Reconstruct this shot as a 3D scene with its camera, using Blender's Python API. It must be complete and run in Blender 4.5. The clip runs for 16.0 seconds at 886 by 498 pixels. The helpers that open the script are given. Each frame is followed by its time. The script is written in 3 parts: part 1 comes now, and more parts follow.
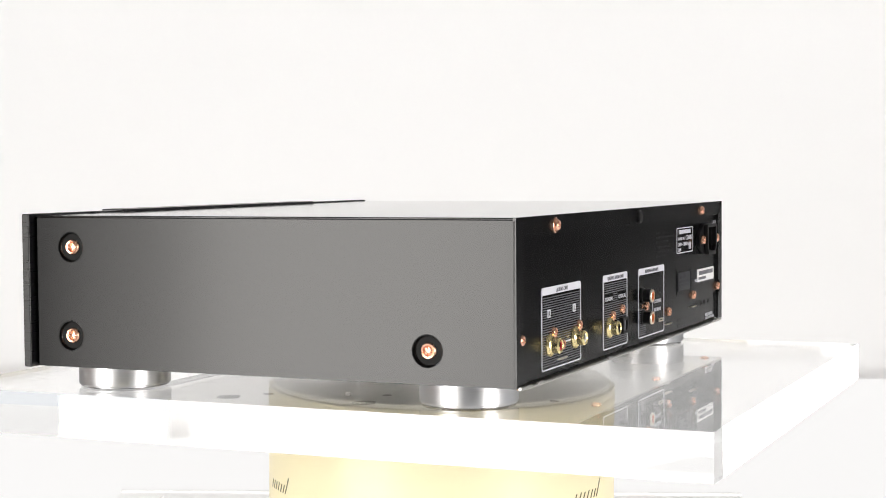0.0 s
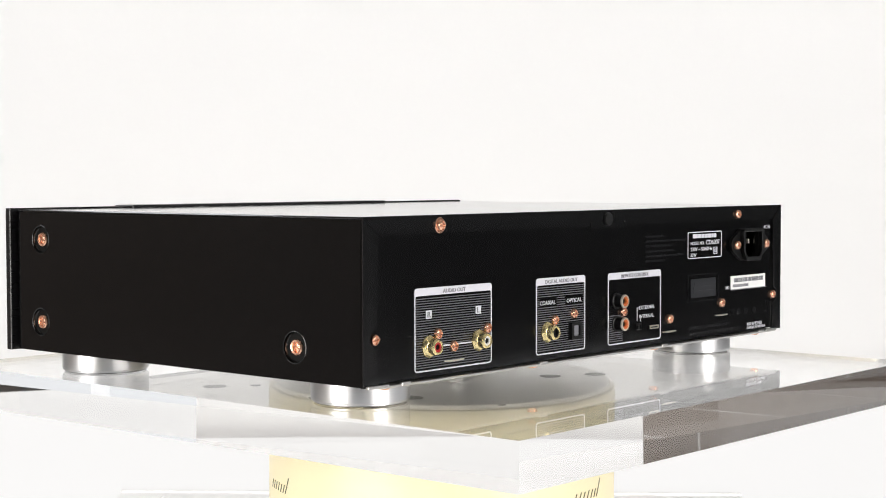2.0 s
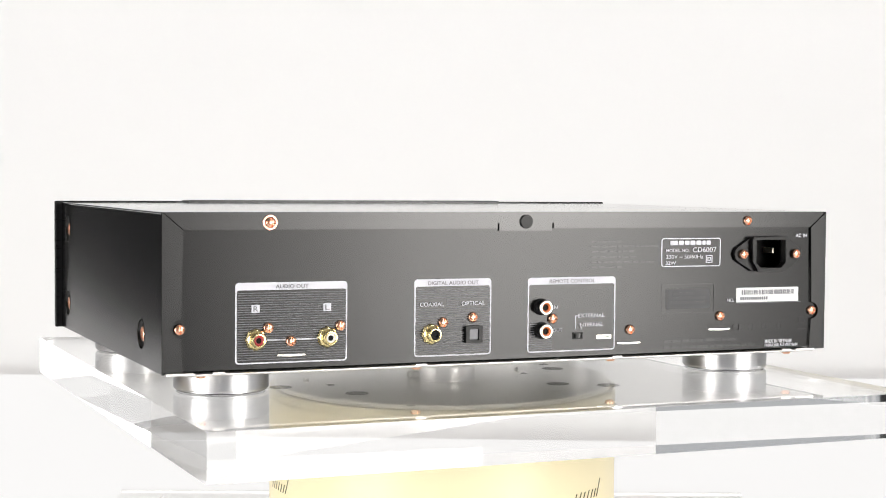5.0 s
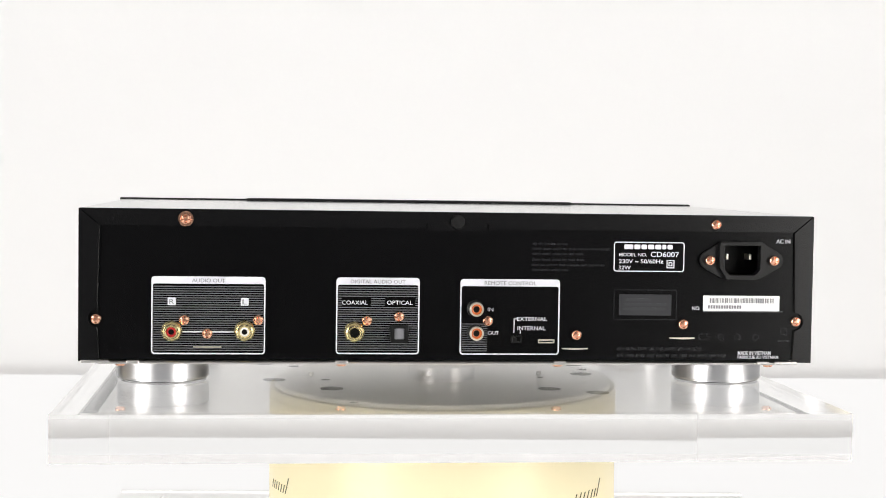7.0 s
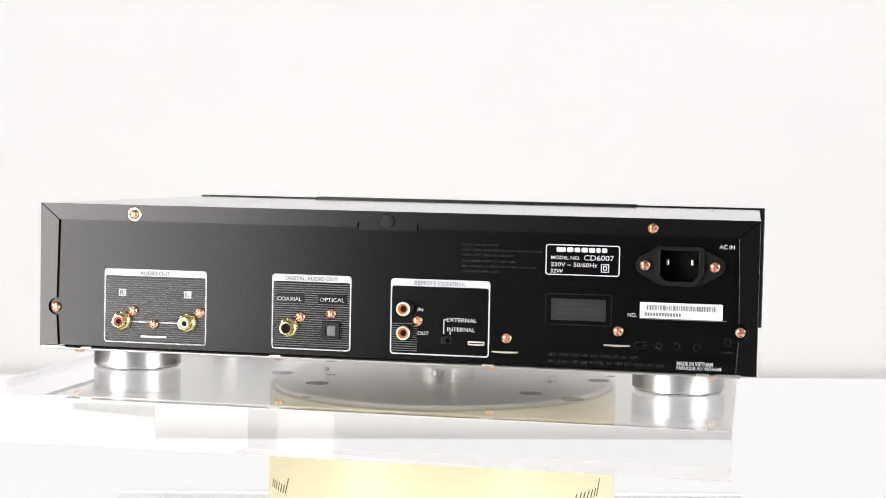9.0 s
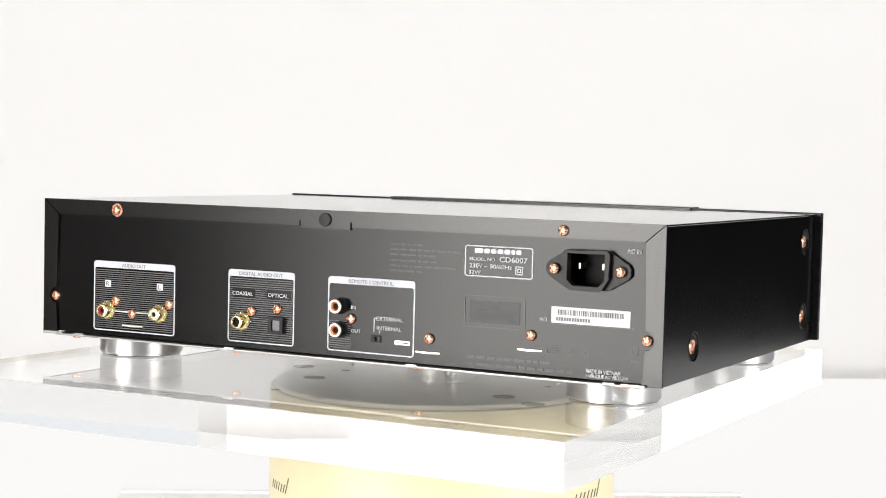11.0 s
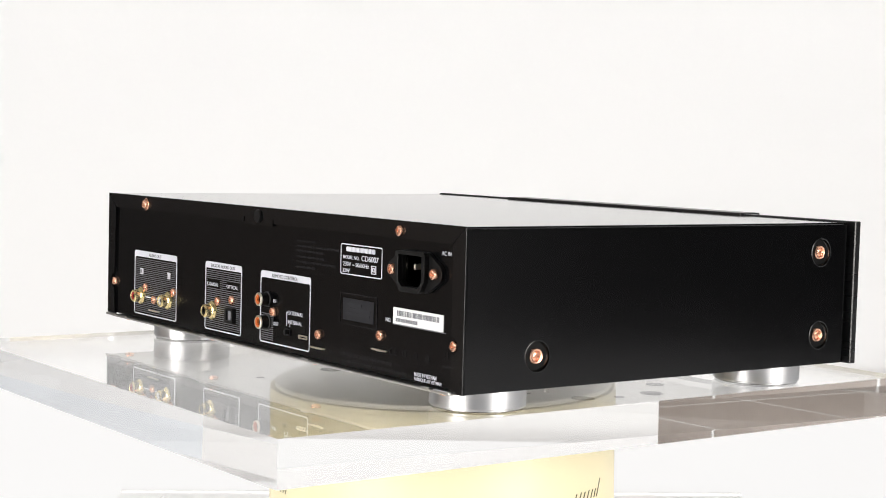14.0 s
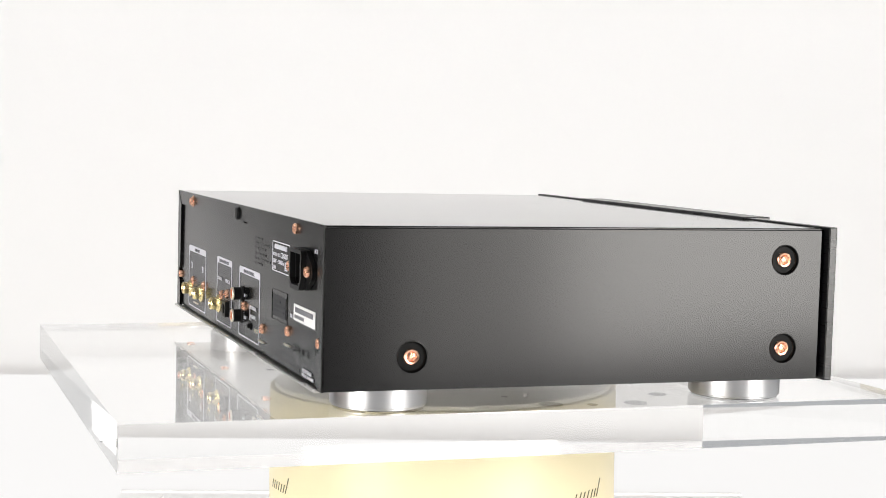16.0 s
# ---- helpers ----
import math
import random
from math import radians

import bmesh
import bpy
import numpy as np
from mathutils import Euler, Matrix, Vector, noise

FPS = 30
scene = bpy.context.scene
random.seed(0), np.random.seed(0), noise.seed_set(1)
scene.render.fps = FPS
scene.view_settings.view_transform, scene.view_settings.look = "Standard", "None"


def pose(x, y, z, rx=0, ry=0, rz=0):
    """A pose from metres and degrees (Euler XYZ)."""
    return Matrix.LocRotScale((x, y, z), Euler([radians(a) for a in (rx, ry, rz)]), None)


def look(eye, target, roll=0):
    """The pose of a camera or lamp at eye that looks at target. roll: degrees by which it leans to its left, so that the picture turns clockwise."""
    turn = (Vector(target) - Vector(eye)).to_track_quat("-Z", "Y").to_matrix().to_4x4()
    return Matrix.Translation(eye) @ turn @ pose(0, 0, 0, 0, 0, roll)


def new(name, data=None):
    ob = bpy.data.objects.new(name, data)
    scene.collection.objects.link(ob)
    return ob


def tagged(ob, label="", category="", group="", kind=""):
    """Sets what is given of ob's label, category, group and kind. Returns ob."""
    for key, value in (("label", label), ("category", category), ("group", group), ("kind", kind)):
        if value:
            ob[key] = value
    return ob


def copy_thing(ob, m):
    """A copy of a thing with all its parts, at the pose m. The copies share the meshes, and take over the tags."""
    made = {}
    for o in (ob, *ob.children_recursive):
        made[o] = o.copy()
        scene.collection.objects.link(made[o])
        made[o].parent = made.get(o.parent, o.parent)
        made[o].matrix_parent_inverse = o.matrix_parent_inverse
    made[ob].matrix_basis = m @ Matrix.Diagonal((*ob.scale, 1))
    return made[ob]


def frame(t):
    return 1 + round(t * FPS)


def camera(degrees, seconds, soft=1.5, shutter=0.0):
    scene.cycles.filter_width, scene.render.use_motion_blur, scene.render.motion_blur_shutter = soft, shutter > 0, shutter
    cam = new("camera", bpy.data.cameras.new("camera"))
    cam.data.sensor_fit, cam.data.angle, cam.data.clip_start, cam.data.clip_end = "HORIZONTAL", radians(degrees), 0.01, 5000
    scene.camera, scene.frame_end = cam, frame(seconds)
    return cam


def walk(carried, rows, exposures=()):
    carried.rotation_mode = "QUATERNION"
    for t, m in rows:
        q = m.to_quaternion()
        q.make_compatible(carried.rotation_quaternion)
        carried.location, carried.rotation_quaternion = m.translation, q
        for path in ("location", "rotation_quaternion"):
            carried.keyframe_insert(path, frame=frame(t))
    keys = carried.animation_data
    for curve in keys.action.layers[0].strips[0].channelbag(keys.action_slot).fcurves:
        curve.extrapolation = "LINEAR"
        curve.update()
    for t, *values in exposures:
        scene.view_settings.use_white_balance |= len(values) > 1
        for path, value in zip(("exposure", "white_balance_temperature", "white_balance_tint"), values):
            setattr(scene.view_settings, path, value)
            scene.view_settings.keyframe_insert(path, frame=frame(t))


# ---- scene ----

# ------------------------------------------------------------------ camera
EYE = Vector((0.0, -1.0788, 0.1456))
cam = camera(30.716, 16.0, soft=1.0)
STAND = look(EYE, EYE + Vector((0.0001, math.cos(-0.0669), math.sin(-0.0669))), 0.286)
walk(cam, [(0.0, STAND), (16.0, STAND)])

# the turntable's angle, in degrees
TURN = [(0.0, 66.42), (1.0, 57.94), (2.0, 49.36), (3.0, 40.69), (4.0, 31.96), (5.2, 21.64), (6.3, 12.2), (7.0, 6.17),
        (8.0, -2.42), (9.0, -10.96), (10.2, -21.13), (11.5, -32.19), (12.5, -40.7), (13.5, -49.36), (14.5, -57.98),
        (15.3, -64.82), (16.0, -70.78)]
LEAN = pose(-0.0088, -0.1401, 0.0, math.degrees(-0.0187), math.degrees(0.0122), 0)


def turned(angle):
    return pose(0, 0, 0, 0, 0, angle) @ LEAN


# ------------------------------------------------------------------ light
world = bpy.data.worlds.new("studio_air")
world.use_nodes = True
world.node_tree.nodes["Background"].inputs[0].default_value = (0.9, 0.95, 1.0, 1)
world.node_tree.nodes["Background"].inputs[1].default_value = 0.02
scene.world = world


def softbox(name, at, target, w, h, watts, colour=(1, 0.97, 0.93)):
    lamp = bpy.data.lights.new(name, "AREA")
    lamp.shape, lamp.size, lamp.size_y, lamp.energy, lamp.color = "RECTANGLE", w, h, watts, colour
    ob = new(name, lamp)
    ob.matrix_world = look(at, target)
    return ob


# two softboxes, brighter in the middle of the cloth than towards its rim
softbox("softbox_west_core", (-1.55, -1.55, 0.12), (0, 0, 0.1), 0.70, 1.45, 21)
softbox("softbox_west_rim", (-1.59, -1.64, 0.12), (0, 0, 0.1), 1.30, 1.45, 29)
softbox("softbox_east_core", (1.62, -1.46, 0.12), (0, 0, 0.1), 0.56, 1.45, 24)
softbox("softbox_east_rim", (1.66, -1.56, 0.12), (0, 0, 0.1), 1.15, 1.45, 27)
# unseen fill lamps added to brighten the floor and edges mirrored in the acrylic
softbox("added_floor_fill", (-6.0, 0.3, 2.58), (-6.0, 0.3, 0), 2.4, 1.7, 150, (0.90, 0.95, 1.0))
for name, at, to, w in (("added_east_fill", (4.18, 0, 0.95), (0, 0, 0.95), 6.4), ("added_north_fill", (-2.15, 4.18, 0.95), (-2.15, 0, 0.95), 10.7), ("added_south_fill", (-2.15, -4.18, 0.95), (-2.15, 0, 0.95), 10.7)):
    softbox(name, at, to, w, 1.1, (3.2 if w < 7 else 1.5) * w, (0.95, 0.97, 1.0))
scene.view_settings.exposure = 0.0
scene.cycles.glossy_bounces = 12  # light turns many times inside the acrylic plate

# ------------------------------------------------------------------ materials


def nodes_of(name):
    m = bpy.data.materials.new(name)
    m.use_nodes = True
    return m, m.node_tree.nodes, m.node_tree.links, m.node_tree.nodes["Principled BSDF"]


def surface(name, colour, rough=0.5, metal=0.0, vary=0.15, scale=60.0, bump=0.0, bump_scale=900.0, stretch=(1, 1, 1), spec=0.5,
            rough_vary=0.1, coat=0.0, ior=1.5, aniso=0.0):
    """A plain material with cloudy colour, uneven gloss and fine grain."""
    m, n, l, b = nodes_of(name)
    b.inputs["Metallic"].default_value = metal
    b.inputs["Specular IOR Level"].default_value = spec
    b.inputs["Coat Weight"].default_value = coat
    b.inputs["IOR"].default_value = ior
    b.inputs["Anisotropic"].default_value = aniso
    co = n.new("ShaderNodeTexCoord")
    mp = n.new("ShaderNodeMapping")
    mp.inputs["Scale"].default_value = stretch
    l.new(co.outputs["Object"], mp.inputs["Vector"])
    big = n.new("ShaderNodeTexNoise")
    big.inputs["Scale"].default_value = scale
    big.inputs["Detail"].default_value = 5
    l.new(mp.outputs[0], big.inputs["Vector"])
    ramp = n.new("ShaderNodeMix")
    ramp.data_type = "RGBA"
    ramp.inputs["A"].default_value = (*[c * (1 - vary) for c in colour], 1)
    ramp.inputs["B"].default_value = (*[min(1, c * (1 + vary)) for c in colour], 1)
    l.new(big.outputs["Fac"], ramp.inputs["Factor"])
    l.new(ramp.outputs["Result"], b.inputs["Base Color"])
    rr = n.new("ShaderNodeMapRange")
    rr.inputs["To Min"].default_value = max(0.02, rough * (1 - rough_vary))
    rr.inputs["To Max"].default_value = min(1, rough * (1 + rough_vary))
    l.new(big.outputs["Fac"], rr.inputs["Value"])
    l.new(rr.outputs[0], b.inputs["Roughness"])
    if bump:
        fine = n.new("ShaderNodeTexNoise")
        fine.inputs["Scale"].default_value = bump_scale
        fine.inputs["Detail"].default_value = 2
        l.new(mp.outputs[0], fine.inputs["Vector"])
        bp = n.new("ShaderNodeBump")
        bp.inputs["Strength"].default_value = bump
        bp.inputs["Distance"].default_value = 0.0005
        l.new(fine.outputs["Fac"], bp.inputs["Height"])
        l.new(bp.outputs[0], b.inputs["Normal"])
    return m


def glass(name, colour, ior, rough=0.0):
    m, n, l, b = nodes_of(name)
    b.inputs["Base Color"].default_value = (*colour, 1)
    b.inputs["Transmission Weight"].default_value = 1
    b.inputs["IOR"].default_value = ior
    co = n.new("ShaderNodeTexCoord")
    no = n.new("ShaderNodeTexNoise")
    no.inputs["Scale"].default_value = 14
    l.new(co.outputs["Object"], no.inputs["Vector"])
    mr = n.new("ShaderNodeMapRange")
    mr.inputs["To Min"].default_value = rough
    mr.inputs["To Max"].default_value = rough + 0.015
    l.new(no.outputs["Fac"], mr.inputs["Value"])
    l.new(mr.outputs[0], b.inputs["Roughness"])
    return m


def glowing(name, colour, low, high):
    """White sheet with glow put into its material, stronger above the table's level."""
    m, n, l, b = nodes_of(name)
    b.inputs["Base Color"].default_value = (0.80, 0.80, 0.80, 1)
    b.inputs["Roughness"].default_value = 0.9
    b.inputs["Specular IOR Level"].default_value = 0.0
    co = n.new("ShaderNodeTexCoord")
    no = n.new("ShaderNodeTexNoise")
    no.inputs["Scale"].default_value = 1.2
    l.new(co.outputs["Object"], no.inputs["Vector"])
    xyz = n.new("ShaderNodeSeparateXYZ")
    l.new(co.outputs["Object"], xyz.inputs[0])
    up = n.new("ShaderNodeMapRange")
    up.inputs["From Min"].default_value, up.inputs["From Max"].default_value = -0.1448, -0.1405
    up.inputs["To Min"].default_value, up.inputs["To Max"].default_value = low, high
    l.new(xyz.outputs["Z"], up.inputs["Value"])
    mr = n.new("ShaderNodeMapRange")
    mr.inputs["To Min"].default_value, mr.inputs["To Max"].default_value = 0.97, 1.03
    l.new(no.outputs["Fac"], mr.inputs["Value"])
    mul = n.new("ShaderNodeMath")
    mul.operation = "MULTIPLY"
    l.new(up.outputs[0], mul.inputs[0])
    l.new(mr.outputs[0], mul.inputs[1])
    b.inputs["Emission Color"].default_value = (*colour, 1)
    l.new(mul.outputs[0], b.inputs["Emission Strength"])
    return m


BLACK = surface("satin_black_steel", (0.0018, 0.0018, 0.0021), 0.17, vary=0.25, scale=9, rough_vary=0.04, spec=0.31)
TOP = surface("smooth_black_lacquer", (0.0018, 0.0018, 0.0021), 0.07, vary=0.25, scale=9, rough_vary=0.16)
FOLD = surface("folded_black_steel", (0.0018, 0.0018, 0.0021), 0.24, vary=0.2, scale=9, rough_vary=0.1, spec=0.5)
REAR = surface("matt_black_steel", (0.0018, 0.0018, 0.0021), 0.22, vary=0.2, scale=9, rough_vary=0.1, spec=0.31)
# dull black for groove and fill; also carries the dark inside holes
DEEP = surface("black_groove", (0.002, 0.002, 0.002), 0.5, vary=0.2, spec=0.15)
DISH = surface("gloss_black_dish", (0.002, 0.002, 0.002), 0.22, vary=0.2)
ALU_BLACK = surface("black_anodised_aluminium", (0.005, 0.005, 0.0055), 0.28, vary=0.2, stretch=(1, 1, 20), bump=0.04)
PLASTIC = surface("black_plastic", (0.004, 0.004, 0.0042), 0.40, vary=0.25, scale=200, bump=0.05, spec=0.3)
ZINC = surface("zinc_plated_steel", (0.62, 0.61, 0.59), 0.34, metal=1, vary=0.08, scale=40, bump=0.04)
ALU = surface("turned_aluminium", (0.58, 0.58, 0.59), 0.34, metal=1, vary=0.04, stretch=(1, 1, 60), scale=30)
COPPER = surface("copper_plating", (0.86, 0.50, 0.35), 0.27, metal=1, vary=0.12, scale=300)
GOLD = surface("gold_plating", (0.94, 0.79, 0.42), 0.27, metal=1, vary=0.08, scale=300)
NICKEL = surface("nickel", (0.93, 0.86, 0.74), 0.33, metal=1, vary=0.05, scale=300)
BRASS = surface("pale_brass_sheet", (0.93, 0.83, 0.55), 0.42, metal=0.12, vary=0.04, stretch=(1, 1, 0.05), scale=30, rough_vary=0.2)
WHITE = surface("white_print", (0.66, 0.66, 0.72), 0.5, vary=0.04, scale=400)
GREY = surface("grey_print", (0.13, 0.13, 0.145), 0.5, vary=0.08, scale=400)
DIM = surface("dim_grey_print", (0.0110, 0.0110, 0.0125), 0.26, spec=0.42, vary=0.1, scale=400)
LEGEND = surface("dark_legend_print", (0.18, 0.18, 0.20), 0.5, vary=0.1, scale=400)
PAPER = surface("white_paper_sticker", (0.82, 0.82, 0.82), 0.55, vary=0.03, scale=200)
SILVERED = surface("dark_grey_film", (0.010, 0.0105, 0.014), 0.4, vary=0.1, scale=150)
FAINT = surface("faint_film_print", (0.017, 0.018, 0.022), 0.45, vary=0.1, scale=150)
RED = surface("red_plastic", (0.40, 0.016, 0.018), 0.35, vary=0.1)
IVORY = surface("white_plastic", (0.8, 0.78, 0.74), 0.35, vary=0.05)
ORANGE = surface("orange_plastic", (0.58, 0.14, 0.03), 0.35, vary=0.1)
SHUTTER = surface("grey_shutter", (0.20, 0.20, 0.22), 0.4, vary=0.1)
INK = surface("olive_ink", (0.06, 0.055, 0.012), 0.5, vary=0.15)
LID = surface("pale_satin_lid", (0.90, 0.87, 0.76), 0.35, vary=0.05, scale=20)
ACRYLIC = glass("clear_acrylic", (1.0, 1.0, 0.995), 1.49)
# emission added so backdrop, table cover and tray render near white
SHEET = glowing("glowing_white_sheet", (1.0, 0.985, 0.975), 0.262, 0.38)
TILE = surface("brown_glazed_tile", (0.33, 0.265, 0.22), 0.3, vary=0.22, scale=5)
GROUT = surface("pale_grout", (0.86, 0.83, 0.78), 0.9, vary=0.1)
WALL = surface("dark_studio_paint", (0.04, 0.04, 0.04), 0.8, vary=0.15, scale=3)
PALE = surface("pale_wall_paint", (0.55, 0.54, 0.52), 0.8, vary=0.05, scale=3)

# ------------------------------------------------------------------ mesh helpers


def part(name, bm, material, parent=None, label="", smooth=False):
    me = bpy.data.meshes.new(name)
    bmesh.ops.recalc_face_normals(bm, faces=bm.faces[:])
    bm.to_mesh(me)
    bm.free()
    me.materials.append(material)
    if smooth:
        for f in me.polygons:
            f.use_smooth = True
        me.set_sharp_from_angle(angle=radians(24))
    ob = new(name, me)
    ob.parent = parent
    return tagged(ob, label)


def again(ob, m, parent=None):
    """Another object on the same mesh."""
    c = copy_thing(ob, m)
    if parent:
        c.parent = parent
    return c


def box(x0, x1, y0, y1, z0, z1, bevel=0.0, seg=2, bm=None):
    b = bmesh.new()
    bmesh.ops.create_cube(b, size=1, matrix=Matrix.LocRotScale(((x0 + x1) / 2, (y0 + y1) / 2, (z0 + z1) / 2), None,
                                                            (abs(x1 - x0), abs(y1 - y0), abs(z1 - z0))))
    if bevel:
        bmesh.ops.bevel(b, geom=b.edges[:], offset=bevel, segments=seg, profile=0.5, affect="EDGES")
    return joined(bm, b)


def joined(bm, b):
    if bm is None:
        return b
    me = bpy.data.meshes.new("scratch")
    b.to_mesh(me)
    b.free()
    bm.from_mesh(me)
    bpy.data.meshes.remove(me)
    return bm


def lathe(profile, n=48, axis="z", bm=None):
    """profile: (radius, height) pairs, turned round an axis; axis 'y' points its heights to -y."""
    b = bmesh.new()
    rings = []
    for r, h in profile:
        if r < 1e-7:
            rings.append([b.verts.new((0, 0, h))])
        else:
            rings.append([b.verts.new((r * math.cos(2 * math.pi * i / n), r * math.sin(2 * math.pi * i / n), h)) for i in range(n)])
    for a, c in zip(rings, rings[1:]):
        for i in range(n):
            j = (i + 1) % n
            loop = [a[i % len(a)], a[j % len(a)], c[j % len(c)], c[i % len(c)]]
            seen = []
            for v in loop:
                if v not in seen:
                    seen.append(v)
            if len(seen) > 2:
                b.faces.new(seen)
    if axis == "y":
        bmesh.ops.rotate(b, verts=b.verts[:], cent=(0, 0, 0), matrix=Matrix.Rotation(radians(90), 3, "X"))
    return joined(bm, b)


def shifted(bm, x, y, z):
    bmesh.ops.translate(bm, verts=bm.verts[:], vec=(x, y, z))
    return bm


def rounded(x0, x1, z0, z1, r, n=6):
    pts = []
    for cx, cz, a in ((x1 - r, z1 - r, 0), (x0 + r, z1 - r, 90), (x0 + r, z0 + r, 180), (x1 - r, z0 + r, 270)):
        for i in range(n + 1):
            w = radians(a + 90 * i / n)
            pts.append((cx + r * math.cos(w), cz + r * math.sin(w)))
    return pts


def circle(cx, cz, r, n=40):
    return [(cx + r * math.cos(2 * math.pi * i / n), cz + r * math.sin(2 * math.pi * i / n)) for i in range(n)]


def slab(outline, holes, y0, y1, bm=None):
    """A sheet in the x-z plane, from y0 to y1, with true holes."""
    b = bmesh.new()
    loops = []
    for y in (y0, y1):
        edges = []
        for ring in (outline, *holes):
            vs = [b.verts.new((x, y, z)) for x, z in ring]
            edges += [b.edges.new((vs[i], vs[(i + 1) % len(vs)])) for i in range(len(vs))]
            loops.append(vs)
        bmesh.ops.triangle_fill(b, use_beauty=True, use_dissolve=False, edges=edges)
    k = 1 + len(holes)
    for a, c in zip(loops[:k], loops[k:]):
        for i in range(len(a)):
            j = (i + 1) % len(a)
            b.faces.new((a[i], a[j], c[j], c[i]))
    return joined(bm, b)


def softened(bm, w=0.0004):
    """Rounds the edges where the faces meet sharply."""
    hard = [e for e in bm.edges if len(e.link_faces) == 2 and e.calc_face_angle(0) > 1.0]
    bmesh.ops.bevel(bm, geom=hard, offset=w, segments=2, profile=0.5, affect="EDGES", clamp_overlap=True)
    return bm


def trimmed(ring, axis, limit, side):
    """The part of a convex outline on one side of a line along an axis."""
    out = []
    for a, c in zip(ring, ring[1:] + ring[:1]):
        da, dc = side * (a[axis] - limit), side * (c[axis] - limit)
        if da >= 0:
            out.append(a)
        if da * dc < 0:
            f = da / (da - dc)
            out.append((a[0] + f * (c[0] - a[0]), a[1] + f * (c[1] - a[1])))
    return out


def hull(points):
    """The outline round a cloud of points."""
    pts = sorted(set(points))
    halves = []
    for line in (pts, pts[::-1]):
        h = []
        for p in line:
            while len(h) > 1 and (h[-1][0] - h[-2][0]) * (p[1] - h[-2][1]) - (h[-1][1] - h[-2][1]) * (p[0] - h[-2][0]) <= 0:
                h.pop()
            h.append(p)
        halves += h[:-1]
    return halves


def eastern(bm):
    """Turns a sheet of the x-z plane into the east wall's plane."""
    bmesh.ops.transform(bm, matrix=Matrix(((0, 1, 0, 4.2), (1, 0, 0, 0), (0, 0, 1, 0), (0, 0, 0, 1))), verts=bm.verts[:])
    return bm


def northern(bm):
    bmesh.ops.translate(bm, verts=bm.verts[:], vec=(0, 4.2, 0))
    return bm


def southern(bm):
    bmesh.ops.translate(bm, verts=bm.verts[:], vec=(0, -4.3, 0))
    return bm


PR = -0.0003   # how far print stands proud of the rear panel


def print_rect(x0, x1, z0, z1, bm=None, y=PR):
    return box(x0, x1, y, 0.0002, z0, z1, bm=bm)


def lettering(name, body, x, z, w, h, material, parent, y=-0.0005, bold=0.0):
    """Built-in font, its centre at (x, z) on the rear panel, w wide and h high."""
    cu = bpy.data.curves.new("scratch", "FONT")
    cu.body, cu.extrude, cu.offset = body, 0.01, bold
    cu.resolution_u = 3
    ob = new("scratch", cu)
    dg = bpy.context.evaluated_depsgraph_get()
    me = bpy.data.meshes.new_from_object(ob.evaluated_get(dg))
    bpy.data.objects.remove(ob)
    bpy.data.curves.remove(cu)
    xs = [v.co.x for v in me.vertices]
    ys = [v.co.y for v in me.vertices]
    mx, my = (min(xs) + max(xs)) / 2, (min(ys) + max(ys)) / 2
    sx, sy = w / (max(xs) - min(xs)), h / (max(ys) - min(ys))
    for v in me.vertices:
        v.co = ((v.co.x - mx) * sx + x, y - v.co.z * 0.01, (v.co.y - my) * sy + z)
    me.name = name
    me.materials.clear()
    me.materials.append(material)
    t = new(name, me)
    t.parent = parent
    return t


def screw_head(r, h):
    """A domed head with a cross recess, facing -y, its seat at y = 0."""
    b = bmesh.new()
    n, rings = 32, 9
    rows = [[b.verts.new((0, -h * 0.55, 0))]]
    for k in range(1, rings + 1):
        q = k / rings
        row = []
        for i in range(n):
            a = 2 * math.pi * i / n
            x, z = q * r * math.cos(a), q * r * math.sin(a)
            y = -h * math.sqrt(max(0.0, 1 - q ** 2.6)) * 0.65 - h * 0.35
            if q < 0.72 and (abs(x) < 0.16 * r or abs(z) < 0.16 * r):
                y += h * 0.42
            row.append(b.verts.new((x, y, z)))
        rows.append(row)
    rows.append([b.verts.new((v.co.x, 0.0003, v.co.z)) for v in rows[-1]])
    for a, c in zip(rows, rows[1:]):
        for i in range(n):
            j = (i + 1) % n
            b.faces.new((a[0], c[j], c[i]) if len(a) == 1 else (a[i], a[j], c[j], c[i]))
    return b


